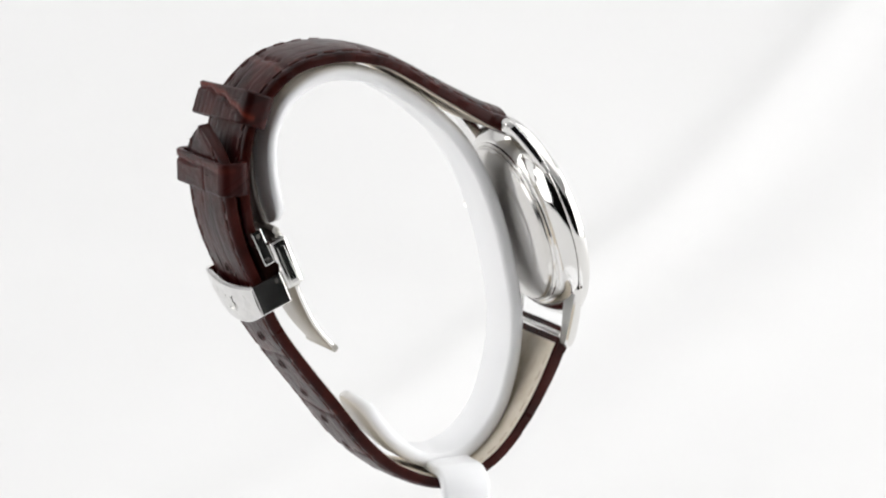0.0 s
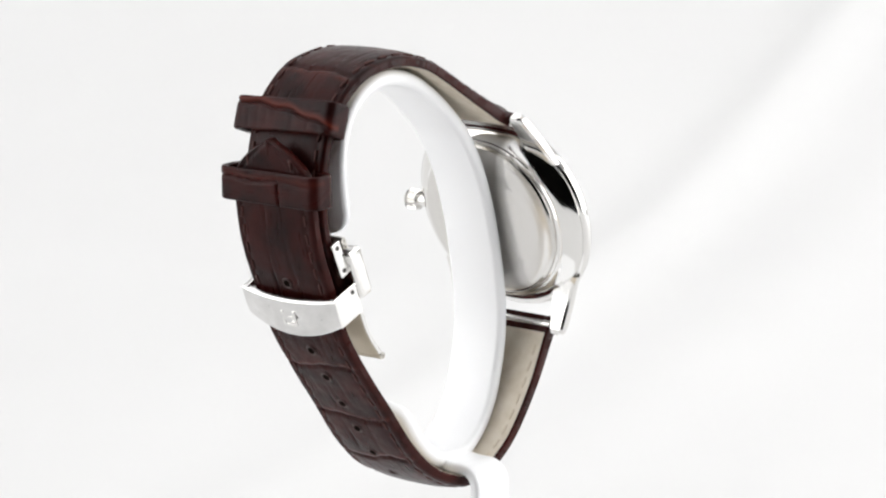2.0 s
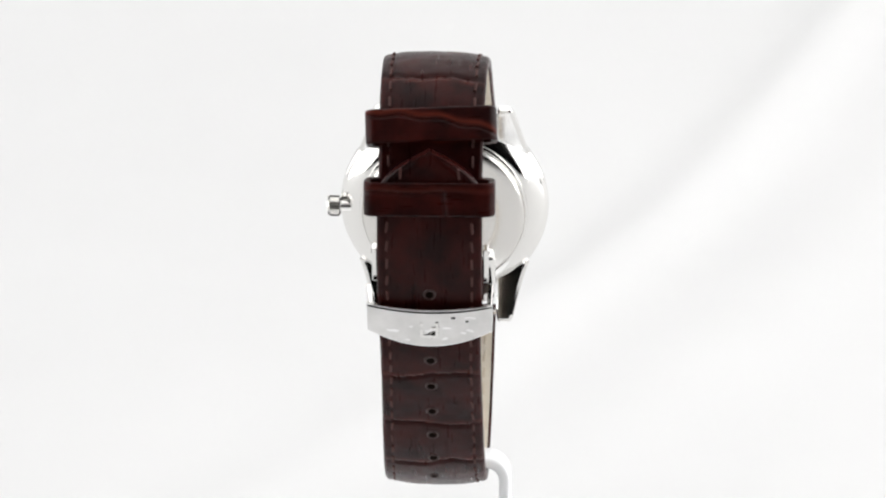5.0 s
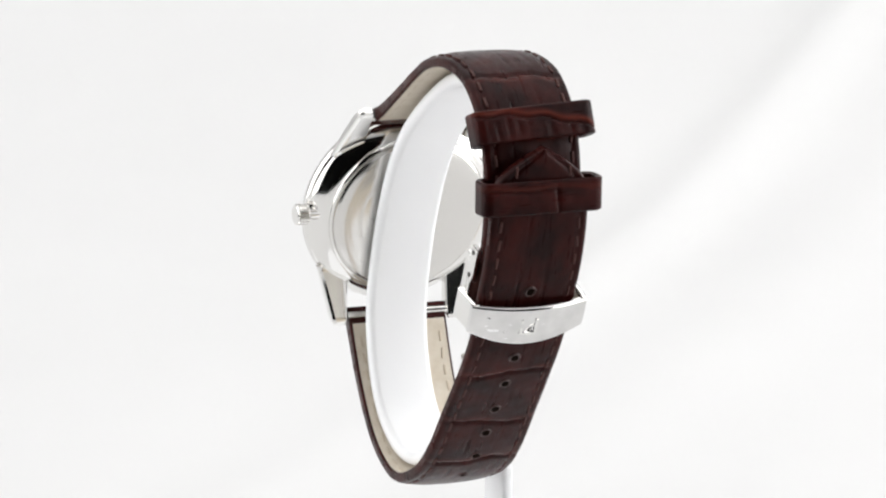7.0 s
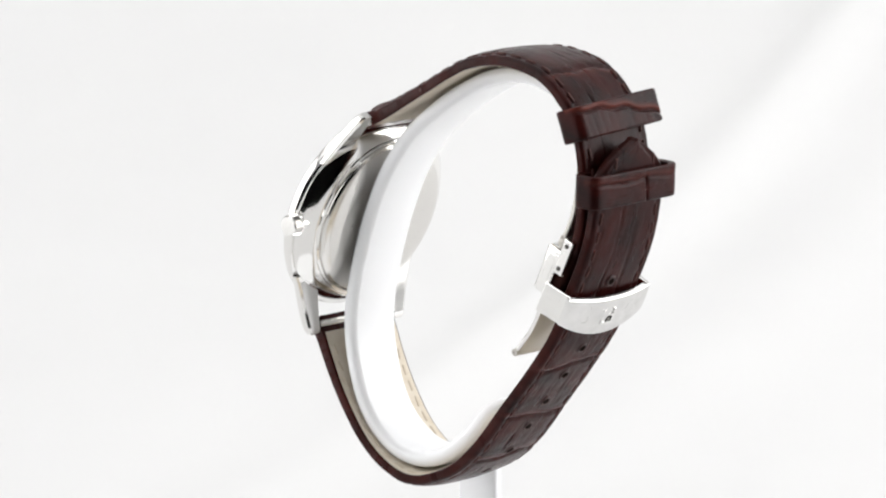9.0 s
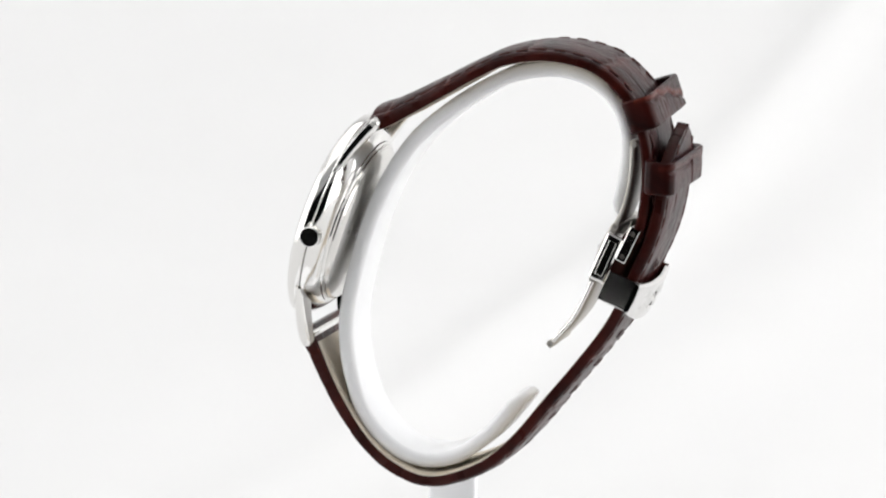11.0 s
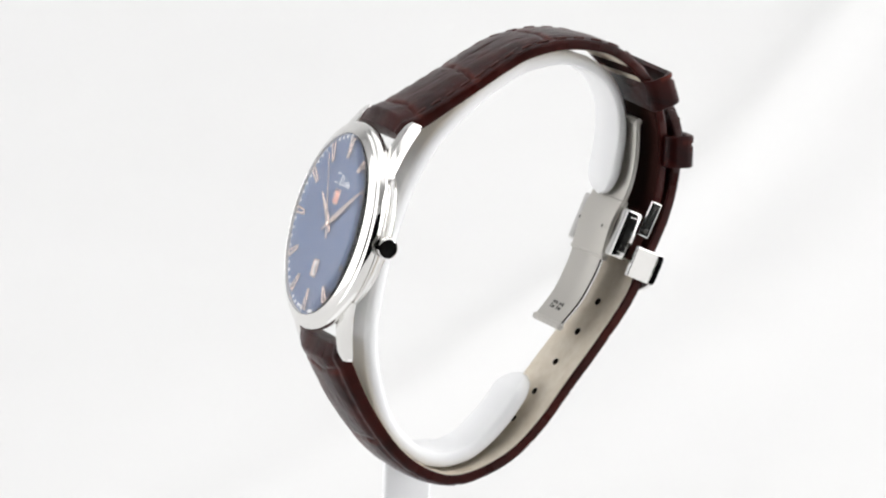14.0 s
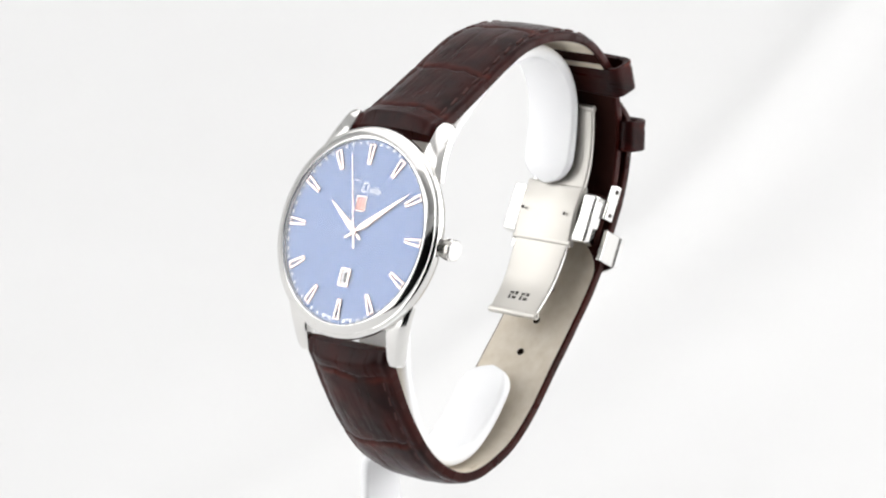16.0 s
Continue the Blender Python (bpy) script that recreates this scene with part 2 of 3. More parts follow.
def strap_section(which, detail=True):
    def section(s, whole):
        w = strap_half(which, s, whole)
        edge, mid = strap_thick(which, s, whole)
        out = []
        n = 46
        for k in range(n + 1):
            q = -1 + 2 * k / n
            x = q * (w - 0.25)
            core = max(0.0, 1 - abs(x / max(0.5, w - 1.2)) ** 3.2)
            h = edge + (mid - edge) * core
            h -= 0.16 * math.exp(-((abs(x) - (w - 1.75)) / 0.35) ** 2) if w > 4 else 0
            if detail:
                h -= groove(which, s, x)[0] * (1.0 if abs(x) < w - 2.0 else 0.35)
            h += 0.06 * noise.noise((x * 0.5, s * 0.5, 2.0))
            if k in (0, n):
                h -= 0.22
            out.append((MID + x, h))
        return out + [(MID + w, edge - 0.55), (MID + w, 0.25), (MID + w - 0.2 * min(1, w), 0.06), (MID - w + 0.2 * min(1, w), 0.06), (MID - w, 0.25), (MID - w, edge - 0.55)]
    return section


def strap_layers(which):
    def layers(s, x, h, k):
        return x + (0 if which == "upper" else 50), groove(which, s, x - MID)[1] if k <= 46 else 0.12
    return layers


def stitches(which, ctrl, side, parent, seed, inside, stop):
    """Thread stitches along both edges, each its own piece."""
    bm = bmesh.new()
    box(bm, (0.5, 2.1, 0.46), Matrix(), 0.14, 1)
    for v in bm.verts:
        v.co.z -= 0.10 * (v.co.y / 1.0) ** 2
    mat = PALE_THREAD if inside else THREAD
    first = None
    rng = random.Random(seed)
    pts, tan, at = curve_points(ctrl, 0.25)
    whole = at[-1]
    s = 6.5
    while s < stop:
        i = int(np.searchsorted(at, s))
        w = strap_half(which, s, whole)
        edge, _m = strap_thick(which, s, whole)
        for sg in (-1, 1):
            x = sg * max(0.35, w - 1.75)
            n = Vector((0, side * -tan[i][1], side * tan[i][0]))
            h = 0.07 if inside else edge + 0.06
            c = Vector((MID + x, pts[i][0], pts[i][1])) + n * h
            m = frame_yz(c.x, c.y, c.z, tan[i][0], tan[i][1], rng.uniform(-7, 7) + sg * 4)
            if first is None:
                first = part("lining_stitch" if inside else "stitch", bm, mat, parent)
                first.matrix_basis = scaled(m)
            else:
                again(first, scaled(m), parent)
        s += 3.25


def build_strap(watch):
    for which, ctrl in (("upper", UPPER), ("lower", LOWER)):
        bm = sweep(ctrl, strap_section(which), 0.36, 1.0 if which == "lower" else -1.0, True, strap_layers(which))
        sd = 1.0 if which == "lower" else -1.0
        strap = part(which + "_strap", bm, LEATHER, watch, "dark brown crocodile-grained leather, stitched edges")
        short = ctrl[:10] if which == "upper" else ctrl[:13]
        bm = sweep(short, lambda s, whole: [(MID + a * (strap_half(which, s, whole) - 0.5), b if s > 2.8 else 0.3 + 0.1 * b) for a, b in ((-1, -0.06), (1, -0.06), (1, 0.3), (-1, 0.3))], 1.2, sd)
        part("lining", bm, LINING, strap, "cream leather lining")
        bm = sweep(ctrl[8:] if which == "upper" else ctrl[12:15], lambda s, whole: [(MID + a * 8.7, b) for a, b in ((-1, -0.08), (1, -0.08), (1, 0.3), (-1, 0.3))], 1.2, sd)
        part("inner_face", bm, SUEDE, strap, "matt dark brown leather")
        stitches(which, ctrl, sd, strap, 4, False, 76.0 if which == "upper" else 118.6)
        stitches(which, ctrl, sd, strap, 9, True, 56.0 if which == "upper" else 40.0)
        if which == "lower":
            pts, tan, at = curve_points(ctrl, 0.25)
            first = None
            for s in HOLES:
                i = int(np.searchsorted(at, s))
                edge, mid = strap_thick(which, s, at[-1])
                n = Vector((0, sd * -tan[i][1], sd * tan[i][0]))
                c = Vector((MID, pts[i][0], pts[i][1])) + n * (mid / 2)
                m = frame_yz(c.x, c.y, c.z, tan[i][0], tan[i][1])
                if first is None:
                    # near-black plug: the shade inside the hole is put into its colour
                    bm = lathe([(0, mid / 2 - 0.05), (0.7, mid / 2 - 0.02), (0.8, mid / 2 - 0.3), (0.7, -mid / 2 + 0.1), (0.64, -mid / 2 - 0.14), (0.5, -mid / 2 - 0.12), (0, -mid / 2 - 0.12)], 20)
                    first = part("punched_hole", bm, HOLE, strap, "near-black plug for the shade in a round buckle hole")
                    rim = part("hole_rim", lathe([(1.18, mid / 2 - 0.15), (1.02, mid / 2 + 0.07), (0.86, mid / 2 + 0.1), (0.72, mid / 2 + 0.02), (0.72, mid / 2 - 0.3)], 24), RIM, strap, "raised cut edge of the leather")
                    first.matrix_basis = scaled(m)
                    rim.matrix_basis = scaled(m)
                else:
                    again(first, scaled(m), strap)
                    again(rim, scaled(m), strap)


def build_keeper(watch, y, z, ty, tz, depth, high, wave):
    """A leather loop round the strap."""
    bm = bmesh.new()
    uv = bm.loops.layers.uv.new("UVMap")
    wear = bm.verts.layers.float.new("wear")
    outer = rounded(-11.4, 11.4, -depth / 2, depth / 2, 1.7, 6)
    # resample the outline so that the grain has points to bend
    ring = []
    for a, b in zip(outer, outer[1:] + outer[:1]):
        n = max(1, round(math.dist(a, b) / 0.3))
        ring += [(a[0] + (b[0] - a[0]) * k / n, a[1] + (b[1] - a[1]) * k / n) for k in range(n)]
    rows = []
    levels = [(-0.5, 0.28), (-0.47, 0.05)] + [(-0.44 + 0.88 * k / 24, 0.0) for k in range(25)] + [(0.47, 0.05), (0.5, 0.28), (0.46, 1.05), (-0.46, 1.05)]
    info = {}
    for lv, inset in levels:
        row = []
        for x, d in ring:
            r = math.hypot(x, d)
            cx, cd = x * (1 - inset / 11.2), d * (1 - inset / (depth / 2))
            t = lv * high
            rub = 0.0
            if inset < 0.2 and d > 0:
                line = 1.0 - 0.17 * x - 0.008 * x * x + 0.25 * math.sin(x * 0.9) if wave > 0 else 1.15 + 0.2 * math.sin(x * 0.5)
                cut = 1.3 * math.exp(-((t - line) / 0.3) ** 2) * (1 if wave > 0 or x < 2.6 else 0.2)
                if wave <= 0:
                    cut += math.exp(-((x - 2.6 + 0.1 * t) / 0.28) ** 2) * (1 if t < line else 0.2)
                elif t < line - 0.5:
                    cut += 0.30 * max(0.0, math.sin(x * 3.2 + 0.3 * t + 2.5 * noise.noise((x * 0.35, 0.0, 6.0)))) * (0.5 + noise.noise((x * 0.8, t * 0.3, 7.0)))
                cd -= 0.32 * min(1.3, cut) * min(1, d / (depth / 2))
                rub = 1.0 * math.exp(-((t - line - 0.65) / 0.5) ** 2) * (1 if wave > 0 else 0.35)
            v = bm.verts.new((MID * 0 + cx, t, cd + 0.04 * noise.noise((x * 0.6, t * 0.6, wave))))
            v[wear] = max(0.0, min(1.0, rub))
            info[v] = (t * 1.5 + d + 90 + 40 * wave, x)
            row.append(v)
        rows.append(row)
    n = len(ring)
    for a, b in zip(rows, rows[1:] + rows[:1]):
        for k in range(n):
            bm.faces.new((a[k], a[(k + 1) % n], b[(k + 1) % n], b[k]))
    bmesh.ops.recalc_face_normals(bm, faces=bm.faces)
    for f in bm.faces:
        for lp in f.loops:
            lp[uv].uv = info[lp.vert]
    ob = part("keeper", bm, LEATHER, watch, "brown leather strap loop")
    ob.matrix_basis = scaled(frame_yz(MID, y, z, ty, tz, 3.0 if wave > 0 else 0.5))
    return ob


# ---- the folding clasp ----
def plate(ctrl, x0, x1, thick, taper=None):
    def section(s, whole):
        a, b = taper(s / whole) if taper else (x0, x1)
        return rounded(a, b, -thick / 2, thick / 2, min(0.35, thick / 2.2), 3)
    return sweep(ctrl, section, 0.8)


def polish_edges(ob):
    """The narrow edges of a satin plate are polished."""
    ob.data.materials.append(STEEL)
    for f in ob.data.polygons:
        if abs(f.normal.x) > 0.75:
            f.material_index = 1


def build_clasp(watch):
    clasp = new("folding_clasp")
    clasp.parent = watch
    tagged(clasp, "polished steel folding clasp")
    at = frame_yz(MID, -37.35, -3.5, -0.40, 0.917)
    # added dark block: stands in for the shade between strap and centre plate
    bm = bmesh.new()
    box(bm, (17.2, 9.6, 3.2), at @ Matrix.Translation((0, 3.9, -2.0)), 1.1, 4)
    part("gap_block", bm, SUEDE, clasp, "added dark block for the shaded gap behind the clasp")
    # cover: a bowed front with two cheeks
    bm = bmesh.new()
    n, half = 96, 10.9
    grid = []
    for k in range(n + 1):
        x = -half + 2 * half * k / n
        bow = 1 - (x / half) ** 2
        lo, hi = -3.6 - 2.6 * bow, 2.0 - 0.5 * bow
        top = 3.6 + 1.25 * bow
        row = [bm.verts.new((x, lo, top - 0.9)), bm.verts.new((x, lo, top - 0.35))]
        for j in range(31):
            q = 0.05 + 0.9 * j / 30
            y = lo + (hi - lo) * q
            field = min(1.0, max(0.0, (q - 0.14) * 7), 1.0) * min(1.0, max(0.0, (0.9 - q) * 7)) * min(1.0, max(0.0, (9.0 - abs(x)) / 1.5))
            relief = 0.42 * noise.noise((x * 0.36, y * 0.45, 4.0)) + 0.17 * noise.noise((x * 0.95, y * 1.1, 8.0))
            row.append(bm.verts.new((x, y, top + 0.14 * math.sin(math.pi * q) + field * relief)))
        row += [bm.verts.new((x, hi, top - 0.35)), bm.verts.new((x, hi, top - 0.9))]
        grid.append(row)
    m = len(grid[0])
    for a, b in zip(grid, grid[1:]):
        for k in range(m):
            bm.faces.new((a[k], b[k], b[(k + 1) % m], a[(k + 1) % m]))
    bm.faces.new(grid[0])
    bm.faces.new(grid[-1][::-1])
    bmesh.ops.recalc_face_normals(bm, faces=bm.faces)
    for v in bm.verts:
        v.co = at @ v.co
    cover = part("cover", bm, BLOTCHED, clasp, "polished bowed clasp cover with worn relief and painted grey reflections", sharp=50)
    bm = bmesh.new()
    for dx, dy, sx, sy in ((-1.35, 0, 0.55, 3.0), (1.35, 0, 0.55, 3.0), (0, -1.35, 2.6, 0.5), (0.2, 0.3, 2.0, 0.45)):
        box(bm, (sx, sy, 0.3), at @ Matrix.Translation((dx, -2.3 + dy, 4.9)), 0.12, 2)
    part("emblem", bm, STEEL, cover, "raised shield shape")
    for sg in (-1, 1):
        bm = bmesh.new()
        box(bm, (0.95, 5.9, 6.1), at @ Matrix.Translation((sg * (half - 0.42), -0.75, 0.5)) @ pose(0, 0, 0, 0, 9 if sg < 0 else 0, 0), 0.22)
        part("cheek", bm, STEEL, clasp, sharp=10)
        bm = lathe([(0, 0.12), (0.38, 0.12), (0.42, 0.0), (0.42, -0.3)], 16)
        for v in bm.verts:
            v.co = at @ Matrix.Translation((sg * (half + 0.06), 1.0, -1.3)) @ pose(0, 0, 0, 0, sg * 90, 0) @ v.co
        part("rivet", bm, DARK_PRINT, clasp)
        # spring link with two pins
        lk = frame_yz(MID + sg * 9.7, -38.85, 4.0, -0.42, 0.907)
        bm = bmesh.new()
        box(bm, (1.0, 6.8, 2.1), lk, 0.22, 2)
        bar = part("link_bar", bm, STEEL, clasp, sharp=10)
        for dy in (-2.3, 2.3):
            bm = lathe([(0, 0.1), (0.4, 0.1), (0.45, 0.0), (0.45, -0.3)], 16)
            for v in bm.verts:
                v.co = lk @ Matrix.Translation((sg * 0.53, dy, 0)) @ pose(0, 0, 0, 0, sg * 90, 0) @ v.co
            part("pin", bm, DARK_PRINT, bar)
        # release button on each side
        bt = frame_yz(MID + 0.9 + sg * 9.3, -34.6, 1.2, -0.40, 0.917)
        bm = bmesh.new()
        box(bm, (3.4, 9.4, 3.4), bt @ Matrix.Translation((-sg * 0.7, 0, 0)), 0.75, 4)
        button = part("release_button", bm, STEEL, clasp, "polished oblong push button", sharp=10)
        bm = bmesh.new()
        box(bm, (0.24, 6.8, 1.5), bt @ Matrix.Translation((sg * 0.93, 0, 0)) , 0.1, 2)
        part("recess", bm, STEEL, button, sharp=10)
    cx = 1.6
    part("base_plate", plate([(-35.2, 6.6), (-33.4, 3.5), (-32.3, 0.5), (-31.3, -3.2)], cx - 6.9, cx + 6.9, 1.1), LEAF, clasp, "satin steel centre plate")
    leaf = part("lower_leaf", plate([(-31.4, -3.3), (-29.8, -7.0), (-27.2, -11.6), (-23.4, -16.0)], 0, 0, 1.0, lambda q: (cx - 6.6 + 0.9 * q, cx + 6.6 - 0.9 * q)), LEAF, clasp, "curved steel leaf, opened inward")
    polish_edges(leaf)
    part("upper_leaf", plate([(-35.3, 6.4), (-37.0, 10.5), (-38.0, 15.5), (-38.3, 21.8)], 0, 0, 1.0, lambda q: (-5.2 + 0.5 * q, 4.6 - 0.6 * q)), LEAF, clasp)
    for (y, z), w in (((-23.3, -16.1), 5.9), ((-38.3, 21.6), 4.4), ((-31.4, -3.2), 7.2), ((-35.4, 6.5), 7.0)):
        bm = lathe([(0, -w + 0.25), (0.28, -w + 0.25), (0.3, -w), (0.62, -w), (0.7, -w + 0.1), (0.7, w - 0.1), (0.62, w), (0.3, w), (0.28, w - 0.25), (0, w - 0.25)], 20)
        for v in bm.verts:
            v.co = Matrix.Translation((cx if w > 5 else -0.3, y, z)) @ pose(0, 0, 0, 0, 90, 0) @ v.co
        part("hinge_pin", bm, LEAF, clasp)
    # two dark discs, painted shade for small dimples, and two stamped marks
    for x in (-3.2, 7.2):
        bm = lathe([(0, 0.03), (0.32, 0.03), (0.36, 0)], 14)
        t = frame_yz(x, -32.35, 2.2, -0.30, 0.95)
        for v in bm.verts:
            v.co = t @ Matrix.Translation((0, 0, -0.55)) @ pose(0, 0, 0, 180) @ v.co
        part("dimple", bm, DARK_PRINT, clasp)
    for x in (0.6, 3.4):
        bm = bmesh.new()
        t = frame_yz(x, -25.6, -13.6, -0.65, 0.76)
        for dx, dy, sx, sy in ((-0.6, 0.5, 0.7, 0.7), (0.5, 0.5, 0.9, 0.5), (-0.4, -0.5, 1.0, 0.6), (0.7, -0.4, 0.5, 0.9)):
            box(bm, (sx, sy, 0.06), t @ Matrix.Translation((dx, dy, -0.54)))
        part("stamped_mark", bm, DARK_PRINT, leaf, "dark stamped mark", False)


# ---- the head of the watch, in its own axes: x to three o'clock, y to twelve, z out of the dial ----
HEAD = Matrix.Translation((0.8, 17.32, 3.92)) @ Matrix(((-1, 0, 0), (0, -math.sin(radians(17.3)), math.cos(radians(17.3))), (0, math.cos(radians(17.3)), math.sin(radians(17.3))))).transposed().to_4x4()


def placed(bm, m=Matrix()):
    for v in bm.verts:
        v.co = HEAD @ (m @ v.co)
    outward(bm)
    return bm


def lug(sx, sy):
    """One horn: a tapering, down-curved beam with bevelled edges."""
    bm = bmesh.new()
    rows = []
    n = 28
    for k in range(n + 1):
        q = k / n
        y = 11.5 + 10.6 * q
        inner = 9.95
        outer = 16.0 - 3.1 * q ** 0.8
        top = 1.6 - 1.2 * q - 2.2 * q ** 2.2
        bot = 0.2 - 3.3 * q - 0.9 * q * q
        h = top - bot
        cut = 0.55 + 0.25 * q  # broad polished bevel between the top and the flank
        row = [(inner, bot + 0.25), (inner + 0.25, bot), (outer - 0.75, bot), (outer - 0.2, bot + 0.1 * h), (outer, bot + 0.2 * h),
               (outer, top - cut), (outer - 0.1, top - cut + 0.12), (outer - 0.95, top - 0.06), (outer - 1.15, top), (inner + 0.25, top), (inner, top - 0.2)]
        # the tip is cut square to the curve, with its edges eased
        ease = max(0.0, (q - 0.86) / 0.14)
        mx, mz = (inner + outer) / 2, (top + bot) / 2
        pull = 1 - 0.42 * (1 - math.sqrt(1 - 0.92 * ease * ease))
        rows.append([bm.verts.new((sx * (mx + (x - mx) * pull), sy * (y + 0.30 * (z - bot) / h * q), mz + (z - mz) * pull)) for x, z in row])
    m = len(rows[0])
    for a, b in zip(rows, rows[1:]):
        for j in range(m):
            bm.faces.new((a[j], a[(j + 1) % m], b[(j + 1) % m], b[j]))
    bm.faces.new(rows[0])
    bm.faces.new(rows[-1])
    return placed(bm)


def build_head(watch):
    case = part("case", placed(lathe([(0, -1.9), (14.6, -1.9), (15.4, -2.05), (16.2, -1.85), (17.2, -1.2), (18.2, -0.3), (18.85, 0.35), (18.95, 0.6), (18.75, 0.75), (17.7, 0.75), (17.6, 0.4), (0, 0.4)], 128)), STEEL, watch, "polished steel case")
    part("bezel", placed(lathe([(18.6, 0.78), (18.95, 0.8), (19.3, 1.05), (19.48, 1.6), (19.45, 2.55), (19.3, 2.78), (19.1, 2.9), (18.75, 3.0), (18.66, 3.24), (18.5, 3.36), (17.3, 3.92), (17.1, 3.96), (16.98, 3.88), (16.95, 2.9), (16.95, 0.78)], 128)), STEEL, watch, "smooth polished bezel")
    back = part("case_back", placed(lathe([(0, -3.78), (9.6, -3.73), (9.8, -3.70), (10.0, -3.72), (11.9, -3.66), (12.2, -3.60), (12.8, -3.54), (13.8, -3.38), (14.6, -3.1), (15.0, -2.7), (15.05, -2.2), (15.05, -1.8)], 128)), BACK, watch, "domed snap-on steel back with turned rings", sharp=25)
    part("rim_ring", placed(lathe([(14.9, -2.2), (15.3, -2.4), (15.65, -2.25), (15.75, -1.9), (15.0, -1.7)], 128)), STEEL, back)
    for sx in (-1, 1):
        for sy in (-1, 1):
            part("lug", lug(sx, sy), STEEL, watch, sharp=17)
    for sy in (-1, 1):
        bm = lathe([(0, -10), (0.75, -10), (0.75, 10), (0, 10)], 16)
        part("spring_bar", placed(bm, Matrix.Translation((0, sy * 20.6, -2.7)) @ pose(0, 0, 0, 0, 90, 0)), STEEL, watch)
    # crown with fluted edge
    bm = bmesh.new()
    rows = []
    for r, z in ((1.1, -2.2), (1.1, 0.2), (1.7, 0.3), (1.95, 0.6), (1.95, 2.35), (1.9, 2.62), (1.72, 2.8), (0.01, 2.82)):
        steps = 60
        rows.append([bm.verts.new(((r - (0.42 if 0.5 < z < 2.4 and k % 2 == 0 else 0)) * math.cos(2 * math.pi * k / steps), (r - (0.42 if 0.5 < z < 2.4 and k % 2 == 0 else 0)) * math.sin(2 * math.pi * k / steps), z)) for k in range(steps)])
    for a, b in zip(rows, rows[1:]):
        for k in range(60):
            bm.faces.new((a[k], b[k], b[(k + 1) % 60], a[(k + 1) % 60]))
    bm.faces.new(rows[-1])
    part("crown", placed(bm, Matrix.Translation((19.0, 0, 0)) @ pose(0, 0, 0, 0, 90, 0)), STEEL, watch, "fluted steel winding crown", sharp=15)
    crystal = part("crystal", placed(lathe([(0, 3.55), (16.7, 3.5), (16.92, 3.5), (16.92, 3.98), (16.4, 4.1), (12, 4.24), (0, 4.28)], 96)), GLASS, watch, "clear sapphire crystal")
    crystal.visible_shadow = False
    part("rehaut", placed(lathe([(16.94, 3.48), (16.7, 2.85), (16.94, 2.7)], 96)), SATIN, watch, "steel ring round the dial")
    dial = part("dial", placed(lathe([(0, 2.85), (16.9, 2.85), (16.9, 2.2), (0, 2.2)], 96)), DIAL, watch, "blue sunray dial")
    # hour marks: two slim bars that open outward
    for hour in range(12):
        turn = pose(0, 0, 0, 0, 0, -30 * hour)
        r0, r1 = (12.3, 16.1)
        bm = bmesh.new()
        for sg in (-1, 1):
            box(bm, (0.42, r1 - r0, 0.35), turn @ Matrix.Translation((sg * 0.42, (r0 + r1) / 2, 3.02)) @ pose(0, 0, 0, 0, 0, -sg * 5.0), 0.08, 1)
        box(bm, (1.5, 0.3, 0.35), turn @ Matrix.Translation((0, r1 - 0.1, 3.02)), 0.08, 1)
        part("hour_mark", placed(bm), GOLD, dial, "rose gold open baton")
    dot = None
    for k in range(60):
        if k % 5 == 0:
            continue
        m = HEAD @ pose(0, 0, 0, 0, 0, -6 * k) @ Matrix.Translation((0, 16.2, 2.86))
        if dot is None:
            dot = part("minute_dot", lathe([(0, 0.1), (0.26, 0.09), (0.34, 0)], 10), WHITE_PRINT, dial)
            dot.matrix_basis = scaled(m)
        else:
            again(dot, scaled(m), dial)
    # date window under six, emblem and printed bars
    bm = bmesh.new()
    for dx, dy, sx, sy in ((0, 1.5, 2.5, 0.35), (0, -1.5, 2.5, 0.35), (-1.08, 0, 0.35, 3.3), (1.08, 0, 0.35, 3.3)):
        box(bm, (sx, sy, 0.4), Matrix.Translation((dx, -8.4 + dy, 3.02)), 0.06, 1)
    window = part("date_frame", placed(bm), GOLD, dial)
    bm = bmesh.new()
    box(bm, (1.9, 2.8, 0.1), Matrix.Translation((0, -8.4, 2.9)))
    part("date_disc", placed(bm), WHITE_PRINT, window)
    bm = bmesh.new()
    box(bm, (0.6, 1.9, 0.04), Matrix.Translation((0.1, -8.4, 2.97)))
    part("date_bar", placed(bm), DARK_PRINT, window, "", False)
    bm = bmesh.new()
    for k in range(3):
        box(bm, (0.62, 2.5 - 0.3 * (k != 1), 0.14), Matrix.Translation((-0.7 + 0.7 * k, 5.1 - 0.1 * (k == 1), 2.92)), 0.05, 1)
    emblem = part("emblem", placed(bm), RED_PRINT, dial, "small red shield shape")
    bm = bmesh.new()
    for dx, dy, sx, sy in ((-1.15, 0.1, 0.22, 2.6), (1.15, 0.1, 0.22, 2.6), (0, 1.4, 2.5, 0.22), (0, -1.3, 1.9, 0.22), (-0.35, 0, 0.14, 2.2), (0.35, 0, 0.14, 2.2)):
        box(bm, (sx, sy, 0.2), Matrix.Translation((dx, 5.1 + dy, 2.95)), 0.05, 1)
    part("emblem_frame", placed(bm), GOLD, emblem)
    bm = bmesh.new()
